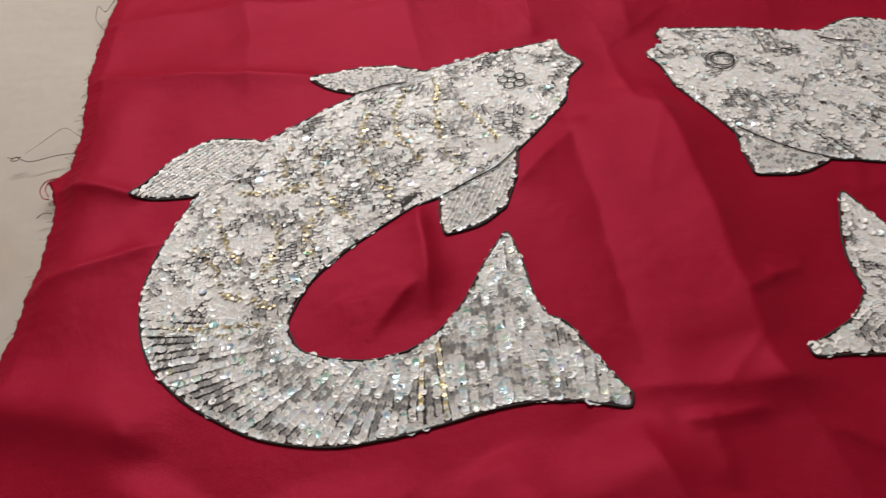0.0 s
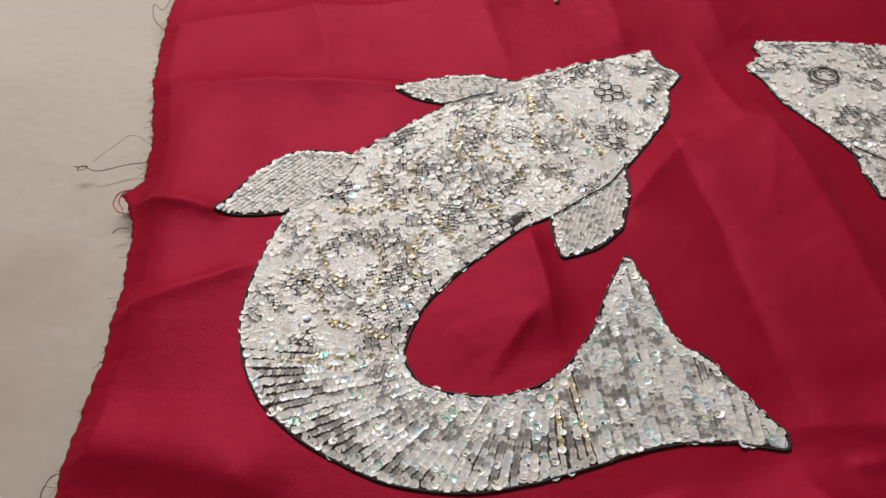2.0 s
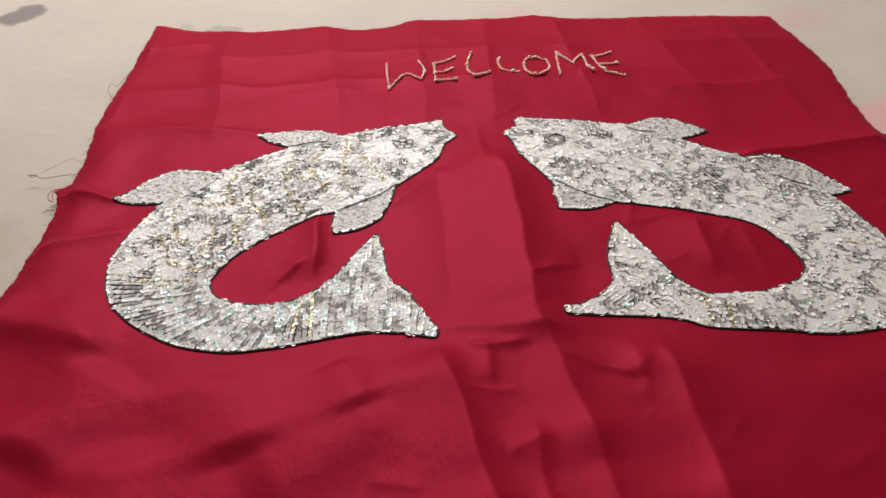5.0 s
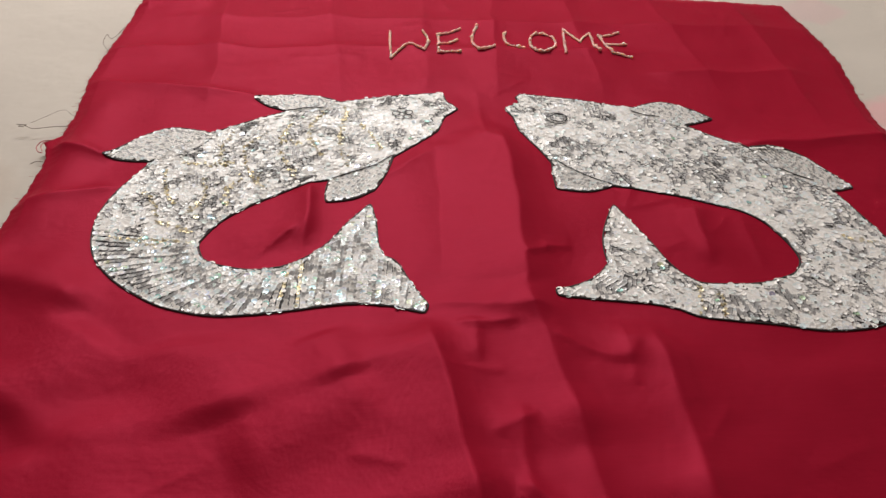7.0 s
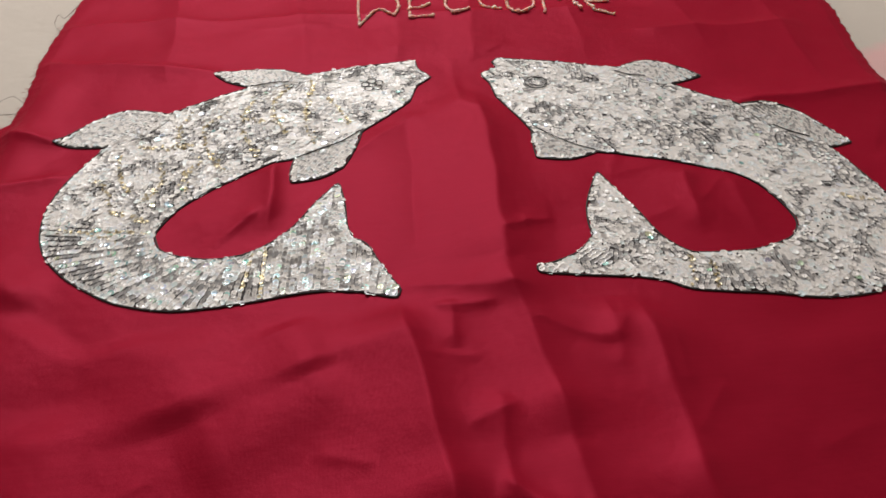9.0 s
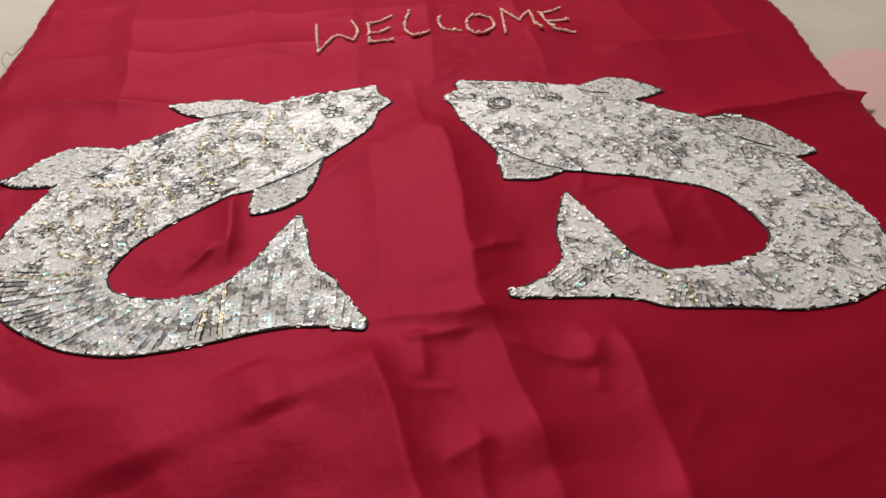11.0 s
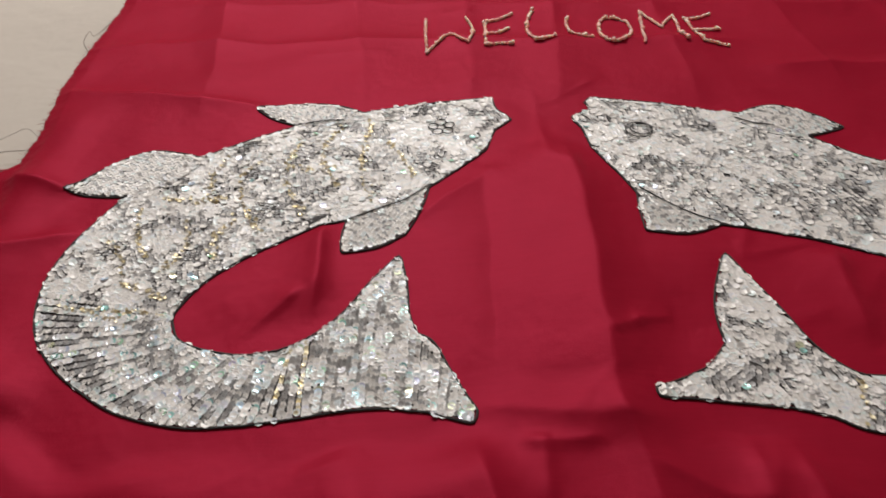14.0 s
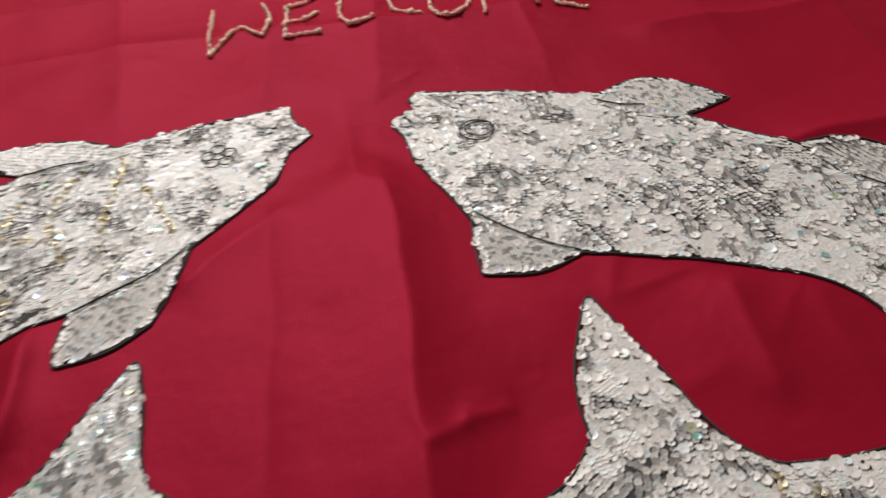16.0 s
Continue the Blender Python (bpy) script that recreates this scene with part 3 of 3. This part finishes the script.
def sew_strip(bag, back, belly, row, pitch, radius, lift, gold_rows=()):
    """Columns of sequins from edge to edge of a band; runs of bright and shade-darkened sequins along each column."""
    mid = (back + belly) / 2
    run = np.r_[0, np.cumsum(np.hypot(*np.diff(mid, axis=0).T))]
    k = 0
    for s in np.arange(row / 2, run[-1], row):
        a = np.array([np.interp(s, run, back[:, i]) for i in (0, 1)])
        b = np.array([np.interp(s, run, belly[:, i]) for i in (0, 1)])
        d = b - a
        length = np.linalg.norm(d)
        if length < pitch * 1.5:
            continue
        along = d / length
        across = np.array((-along[1], along[0]))
        frac = s / run[-1]
        gold = any(abs(frac - g) < 0.007 for g in gold_rows)
        # neighbouring columns alternate between close bright bars and open, darkened runs, in blocks
        even = k % 2 == 0
        k += 1
        w, left, kind = 0.0012, 0.0, "plain"
        while w < length - 0.0008:
            if left <= 0:
                dense = 0.5 + 0.30 * math.sin(s * 210 + 2.2 * math.sin(w * 130)) + 0.28 * math.sin(w * 190 + s * 75)
                pick = bag.rng.normal(dense + (0.18 if even else -0.18), 0.16)
                kind = "bar" if pick > 0.62 else "plain" if pick > 0.50 else "open"
                left = bag.rng.uniform(0.005, 0.014)
            if gold:
                mat, t, r, go = (GOLD if bag.rng.random() < 0.7 else SILVER), bag.rng.normal(8, 10), radius * 0.6, 0.0016
            elif kind == "bar":
                mat, t, r, go = (SILVER, SILVER, SILVER, OPAL, SILVER, OPAL, SILVER, SILVER, OPAL, IRIS)[int(bag.rng.integers(10))], bag.rng.normal(4, 2), radius * bag.rng.uniform(0.95, 1.03), 0.0013
            elif kind == "plain":
                mat, t, r, go = (SILVER, SILVER, GREY, SILVER, OPAL, GREY)[int(bag.rng.integers(6))], bag.rng.normal(9, 4), radius * 0.92, 0.0020
            else:
                mat, t, r, go = (GREY, SILVER, GREY, SILVER, GREY)[int(bag.rng.integers(5))], bag.rng.normal(16, 3), radius * 0.80, 0.0021
            p = a + along * w + across * bag.rng.normal(0, row * 0.07)
            t = math.tan(radians(min(max(t, -30), 45)))
            n = (-t * along[0] + bag.rng.normal(0, 0.06), -t * along[1] + bag.rng.normal(0, 0.06), 1.0)
            lift_here = lift + (0.0003 if kind == "bar" else 0.0) + bag.rng.uniform(0, 0.0003)
            bag.add(p[0], p[1], lift_here, n, r, mat)
            w += go
            left -= go


def sew_patches(bag, poly, seeds, row, pitch, radius, lift, keep=None, base_angle=0.0):
    """Patches of sequins, each with its own direction and lie, as they were sewn bit by bit."""
    lo, hi = poly.min(0), poly.max(0)
    pts = []
    while len(pts) < seeds:
        c = bag.rng.uniform(lo, hi)
        if inside(poly, np.array([c[0]]), np.array([c[1]]))[0]:
            pts.append(c)
    pts = np.array(pts)

    def mine(i):
        def test(x, y):
            d = np.hypot(x[..., None] - pts[:, 0], y[..., None] - pts[:, 1] * 1.0)
            d = d + 0.0035 * np.sin(x[..., None] * 300 + np.arange(len(pts)) * 1.7) * np.sin(y[..., None] * 260 + np.arange(len(pts)))
            ok = d.argmin(-1) == i
            return ok & keep(x, y) if keep is not None else ok
        return test

    for i in range(seeds):
        kind = bag.rng.random()
        angle = base_angle + bag.rng.normal(0, 25) + (180 if bag.rng.random() < 0.3 else 0)
        if kind < 0.44:
            args, loose = (row * 0.82, pitch * 0.62, radius * 0.96, 2.5, (SILVER,) * 12 + (OPAL,)), 0.3
        elif kind < 0.58:
            args, loose = (row * 0.95, pitch * 0.85, radius * 0.88, 8, (SILVER, SILVER, GREY)), 0.7
        else:
            # dim patch: besides smaller tilted discs, the darkened copy paints in its shade
            args, loose = (row * 0.98, pitch * 0.8, radius * 0.65, 12, (GREY, GREY, SILVER)), 0.5
        sew_rows(bag, poly, angle, *args, lift, 0.0, mine(i), loose=loose, around=pts[i])


def scatter(bag, poly, count, radius, lift, mats, keep=None, spread=0.35):
    """Odd sequins that lie over the others at all angles."""
    lo, hi = poly.min(0), poly.max(0)
    x, y = bag.rng.uniform(lo[0], hi[0], count * 3), bag.rng.uniform(lo[1], hi[1], count * 3)
    ok = inside(poly, x, y) & (edge_distance(poly, x, y) > 0.001)
    if keep is not None:
        ok &= keep(x, y)
    x, y = x[ok][:count], y[ok][:count]
    for px, py in zip(x, y):
        n = (bag.rng.normal(0, spread), bag.rng.normal(0, spread), 1.0)
        bag.add(px, py, lift, n, radius * bag.rng.uniform(0.8, 1.15), mats[int(bag.rng.integers(len(mats)))])


def bead_line(bag, points, pitch, radius, lift, mats, jitter=0.0006):
    p = spline(np.array(points) / 1000.0, 12)
    run = np.r_[0, np.cumsum(np.hypot(*np.diff(p, axis=0).T))]
    for s in np.arange(0, run[-1], pitch):
        x = np.interp(s, run, p[:, 0]) + bag.rng.normal(0, jitter)
        y = np.interp(s, run, p[:, 1]) + bag.rng.normal(0, jitter)
        n = (bag.rng.normal(0, 0.4), bag.rng.normal(0, 0.4), 1.0)
        bag.add(x, y, lift, n, radius * bag.rng.uniform(0.8, 1.2), mats[int(bag.rng.integers(len(mats)))])


def eye_ring(parent, x, y, rx, ry, loops):
    """A black stitched eye: an oval ring, with small loops set round it where it has them."""
    if loops:
        rings = [(x + rx * math.cos(q), y + ry * math.sin(q), rx * 0.62, ry * 0.58) for q in np.arange(loops) * 2 * math.pi / loops + 0.4]
    else:
        rings = [(x, y, rx, ry), (x + 0.002, y + 0.001, rx * 0.72, ry * 0.66)]
    bag = np.random.default_rng(3)
    first = None
    for cx, cy, ax, ay in rings:
        q = np.linspace(0, 2 * math.pi, 15)
        px = cx + ax * np.cos(q) * bag.uniform(0.9, 1.1) + 0.0003 * np.sin(3 * q)
        py = cy + ay * np.sin(q) * bag.uniform(0.9, 1.1) + 0.0003 * np.cos(2 * q)
        ring = strand("eye" if first is None else "eye_loop", np.column_stack([px, py, lie(px, py) + 0.0023]), 0.0004, BLACK, first or parent, 6, 3)
        first = first or ring
    tagged(first, "eye stitched in black thread")


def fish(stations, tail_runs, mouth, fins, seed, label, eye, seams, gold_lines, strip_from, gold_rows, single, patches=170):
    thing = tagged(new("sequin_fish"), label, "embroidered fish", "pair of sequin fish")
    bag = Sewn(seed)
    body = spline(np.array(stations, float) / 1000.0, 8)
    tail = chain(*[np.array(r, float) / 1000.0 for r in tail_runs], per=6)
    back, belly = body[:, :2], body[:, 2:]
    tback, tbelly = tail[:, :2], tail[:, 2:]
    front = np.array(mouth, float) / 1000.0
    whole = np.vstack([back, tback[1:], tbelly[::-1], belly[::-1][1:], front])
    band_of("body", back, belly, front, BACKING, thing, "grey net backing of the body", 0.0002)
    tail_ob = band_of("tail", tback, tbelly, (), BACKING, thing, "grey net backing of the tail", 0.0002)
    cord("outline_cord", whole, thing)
    # body: patches at the head and shoulders, columns round the bend and into the tail
    cut = int(len(body) * strip_from)
    head_poly = np.vstack([back[:cut + 1], belly[:cut + 1][::-1], front]) if strip_from < 1 else whole
    sew_patches(bag, head_poly, patches, 0.0032, 0.0027, 0.0023, 0.0011, None, 100.0)
    if strip_from < 1:
        sew_strip(bag, np.vstack([back[cut:], tback[1:]]), np.vstack([belly[cut:], tbelly[1:]]), 0.0037, 0.0024, 0.0021, 0.0011, gold_rows)
    scatter(bag, head_poly, int(patches * 1.6), 0.0022, 0.0016, (SILVER,), None, 0.14)
    scatter(bag, whole, 230, 0.0021, 0.0016, (SILVER,) * 9 + (OPAL, IRIS), None, 0.16)
    scatter(bag, whole, 120, 0.0007, 0.0017, (BLACK,), None, 0.4)
    for line in gold_lines:
        bead_line(bag, line, 0.0012, 0.0012, 0.0018, (GOLD, GOLD, SILVER), 0.0012)
    edging(bag, whole, 0.0036, 0.0022, 0.0013, (SILVER,) * 6 + (OPAL,), 0.0006)
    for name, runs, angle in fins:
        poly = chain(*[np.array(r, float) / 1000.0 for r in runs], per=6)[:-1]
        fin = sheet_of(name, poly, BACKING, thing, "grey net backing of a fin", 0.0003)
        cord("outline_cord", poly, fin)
        sew_rows(bag, poly, angle, 0.0027, 0.0018, 0.0015, 14, (SILVER, GREY, SILVER, SILVER), 0.0013, loose=0.5)
        edging(bag, poly, 0.0030, 0.0018, 0.0015, (SILVER,) * 6 + (OPAL,), 0.0009)
    for line in seams:
        p = spline(np.array(line, float) / 1000.0, 8)
        strand("seam_thread", np.column_stack([p, lie(p[:, 0], p[:, 1]) + 0.0023]), 0.00045, BLACK, thing, 5, 2)
    eye_ring(thing, *eye)
    bag.make(tail_ob, single)
    return thing


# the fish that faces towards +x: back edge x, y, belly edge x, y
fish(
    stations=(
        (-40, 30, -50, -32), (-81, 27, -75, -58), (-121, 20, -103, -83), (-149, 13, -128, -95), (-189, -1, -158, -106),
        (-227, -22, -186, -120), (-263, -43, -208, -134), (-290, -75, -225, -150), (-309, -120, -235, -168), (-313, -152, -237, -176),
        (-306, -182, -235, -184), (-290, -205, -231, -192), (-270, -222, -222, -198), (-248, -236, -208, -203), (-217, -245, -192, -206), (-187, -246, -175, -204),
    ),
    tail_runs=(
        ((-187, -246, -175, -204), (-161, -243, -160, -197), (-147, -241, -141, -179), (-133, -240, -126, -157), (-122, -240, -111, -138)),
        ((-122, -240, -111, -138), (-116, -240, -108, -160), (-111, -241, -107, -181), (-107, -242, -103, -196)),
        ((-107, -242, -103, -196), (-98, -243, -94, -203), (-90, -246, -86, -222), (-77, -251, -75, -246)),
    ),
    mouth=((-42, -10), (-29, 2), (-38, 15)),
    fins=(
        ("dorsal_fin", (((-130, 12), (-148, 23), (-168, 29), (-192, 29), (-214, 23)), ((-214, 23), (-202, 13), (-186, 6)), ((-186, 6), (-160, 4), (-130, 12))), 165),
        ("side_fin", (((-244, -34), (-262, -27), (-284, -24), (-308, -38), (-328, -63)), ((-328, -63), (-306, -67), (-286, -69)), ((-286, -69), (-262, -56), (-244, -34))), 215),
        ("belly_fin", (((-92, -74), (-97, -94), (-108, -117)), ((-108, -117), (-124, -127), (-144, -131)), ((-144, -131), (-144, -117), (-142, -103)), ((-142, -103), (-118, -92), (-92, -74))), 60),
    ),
    seed=11,
    label="silver sequin fish with gold seams and black outline on crimson fabric",
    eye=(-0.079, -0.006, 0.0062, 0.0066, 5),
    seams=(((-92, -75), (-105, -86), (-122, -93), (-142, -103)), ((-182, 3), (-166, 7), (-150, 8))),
    gold_lines=(
        ((-128, 8), (-134, -20), (-136, -50), (-128, -84)), ((-118, -20), (-108, -40), (-100, -62)),
        ((-178, -14), (-186, -40), (-184, -66), (-168, -100)), ((-200, -30), (-214, -52), (-212, -80), (-196, -112)),
        ((-262, -74), (-240, -78), (-222, -76)), ((-276, -84), (-272, -108), (-262, -130)), ((-244, -96), (-240, -120), (-250, -140)),
        ((-286, -168), (-262, -172), (-240, -176)), ((-300, -166), (-280, -172), (-262, -180)), ((-150, 6), (-160, -18), (-162, -44), (-150, -70)), ((-228, -34), (-236, -56), (-230, -80)), ((-288, -112), (-276, -128), (-272, -146)), ((-214, -96), (-224, -116), (-220, -134)), ((-184, -44), (-168, -50), (-150, -46)), ((-270, -150), (-255, -156), (-243, -164)),
    ),
    strip_from=0.60,
    gold_rows=(0.495, 0.535),
    single=lambda x, y: y < -0.19 and x > -0.15,
)
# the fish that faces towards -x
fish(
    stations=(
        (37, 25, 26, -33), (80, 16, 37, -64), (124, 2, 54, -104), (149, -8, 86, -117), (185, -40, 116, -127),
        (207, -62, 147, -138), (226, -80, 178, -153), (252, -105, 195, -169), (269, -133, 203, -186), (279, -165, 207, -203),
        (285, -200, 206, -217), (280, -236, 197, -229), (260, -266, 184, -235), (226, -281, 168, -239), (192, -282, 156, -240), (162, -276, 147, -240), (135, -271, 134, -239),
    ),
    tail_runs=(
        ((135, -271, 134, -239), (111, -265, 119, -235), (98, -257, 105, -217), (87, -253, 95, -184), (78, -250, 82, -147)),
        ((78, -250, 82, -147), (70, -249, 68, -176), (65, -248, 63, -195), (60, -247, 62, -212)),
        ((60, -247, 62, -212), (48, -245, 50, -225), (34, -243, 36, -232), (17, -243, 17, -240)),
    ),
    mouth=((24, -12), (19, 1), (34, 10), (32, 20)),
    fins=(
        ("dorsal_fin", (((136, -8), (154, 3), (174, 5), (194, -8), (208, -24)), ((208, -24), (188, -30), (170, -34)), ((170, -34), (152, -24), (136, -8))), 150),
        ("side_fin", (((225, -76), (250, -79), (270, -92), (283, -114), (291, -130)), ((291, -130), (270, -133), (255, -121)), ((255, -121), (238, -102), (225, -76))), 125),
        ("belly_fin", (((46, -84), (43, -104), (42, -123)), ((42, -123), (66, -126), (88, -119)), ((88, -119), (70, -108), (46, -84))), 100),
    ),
    seed=23,
    label="silver grey sequin fish with black outline sewn on crimson fabric",
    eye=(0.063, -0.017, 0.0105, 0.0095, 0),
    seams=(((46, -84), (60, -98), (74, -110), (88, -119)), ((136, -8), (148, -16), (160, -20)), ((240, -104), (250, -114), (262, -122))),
    gold_lines=(((112, -262), (116, -250), (120, -238)), ((128, -268), (130, -255), (131, -243)), ((250, -190), (262, -196), (276, -200))),
    strip_from=1.0,
    patches=320,
    gold_rows=(),
    single=lambda x, y: y < -0.15 and x < 0.10,
)


# ---- the beaded word ----
def bead_mesh():
    bm = bmesh.new()
    bmesh.ops.create_icosphere(bm, subdivisions=1, radius=1.0)
    me = bpy.data.meshes.new("bead")
    bm.to_mesh(me)
    bm.free()
    me.shade_smooth()
    me.materials.append(PEARL)
    return me


BEAD = bead_mesh()
WORD = tagged(new("beaded_word"), "the word WELCOME in pale pink beads sewn on crimson fabric", "lettering")
bead_rng = np.random.default_rng(7)


def letter(name, *strokes):
    """A letter of bead strings: each bead a piece of its own on its thread."""
    first = None
    for stroke in strokes:
        p = spline(np.array(stroke, float) / 1000.0, 10)
        line = strand(name if first is None else "thread", np.column_stack([p, lie(p[:, 0], p[:, 1]) + 0.0006]), 0.0003, PEARL, WORD if first is None else first, 5, 2)
        first = first or line
        run = np.r_[0, np.cumsum(np.hypot(*np.diff(p, axis=0).T))]
        for s in np.arange(0, run[-1] + 0.0005, 0.0029):
            x = np.interp(s, run, p[:, 0]) + bead_rng.normal(0, 0.0003)
            y = np.interp(s, run, p[:, 1]) + bead_rng.normal(0, 0.0003)
            r = 0.00152 * bead_rng.uniform(0.8, 1.1) * (1.35 if bead_rng.random() < 0.12 else 1.0)
            ob = new("bead", BEAD)
            ob.parent = first
            ob.matrix_basis = Matrix.Translation((x, y, float(lie(x, y)) + r * 0.9)) @ Euler(bead_rng.uniform(0, 6, 3)).to_matrix().to_4x4() @ Matrix.Diagonal((r * 1.15, r, r, 1))


letter("letter_w", ((-85, 158), (-86, 130), (-86, 100)), ((-86, 100), (-76, 114), (-65, 126)), ((-65, 126), (-58, 116), (-51, 109)), ((-51, 109), (-46, 122), (-46, 138), (-50, 155)))
letter("letter_e", ((-34, 148), (-35, 126), (-37, 105)), ((-34, 148), (-20, 153), (-8, 161)), ((-33, 124), (-22, 129), (-12, 138)), ((-37, 105), (-24, 107), (-13, 106)))
letter("letter_l", ((11, 164), (5, 150), (2, 133), (2, 118), (6, 108)), ((6, 108), (14, 108), (23, 111)))
letter("letter_c", ((41, 153), (37, 141), (38, 125), (45, 118)), ((45, 118), (50, 114), (57, 112)))
letter("letter_o", ((74, 151), (67, 142), (64, 128), (63, 114), (66, 107)), ((66, 107), (76, 105), (86, 112)), ((86, 112), (92, 127), (91, 144)), ((91, 144), (83, 150), (74, 151)))
letter("letter_m", ((98, 103), (102, 130), (107, 159)), ((107, 159), (113, 143), (119, 129)), ((119, 129), (126, 140), (134, 149)), ((134, 149), (134, 134), (132, 116), (135, 106)))
letter("letter_e", ((144, 145), (146, 125), (148, 104)), ((144, 145), (156, 147), (168, 153)), ((147, 125), (160, 126), (172, 128)), ((148, 104), (158, 100), (168, 96)))


# ---- loose threads beside the cloth ----
def loose_thread(label, *points, radius=0.00027):
    p = np.array(points, float) / 1000.0
    ob = strand("loose_thread", p, radius, LOOSE, None, 5, 10)
    tagged(ob, label, "thread", "loose threads by the cloth")


loose_thread("thin brown thread with a knotted end on the sheet", (-372, -9, 2.0), (-388, -7, 0.6), (-404, -9, 0.4), (-411, -6, 0.6), (-415, -3, 1.0), (-418, -6, 1.2), (-414, -7, 1.4), (-412, -4, 1.2), (-417, -4, 1.4), (-421, -2, 0.8))
loose_thread("fine curled thread pulled from the frayed edge", (-373, 6, 2.0), (-386, 18, 2.5), (-398, 12, 0.6), (-410, 0, 0.5), radius=0.00014)
loose_thread("looped dark thread end at the cloth's raw edge", (-373, 128, 3.0), (-384, 148, 3.0), (-386, 170, 2.0), (-378, 160, 2.5), (-371, 186, 2.5))
loose_thread("curled thread end hanging from the cloth's edge", (-392, -205, 2.0), (-399, -206, 1.0), (-402, -214, 0.8), (-397, -219, 1.4), (-393, -212, 2.0))
loose_thread("fine curled thread pulled from the frayed edge", (-396, -232, 2.0), (-404, -236, 1.0), (-408, -246, 0.6), (-416, -250, 0.6), radius=0.00014)
loose_thread("short thread end at the frayed edge", (-380, -62, 1.5), (-386, -60, 0.8), (-390, -63, 0.6))
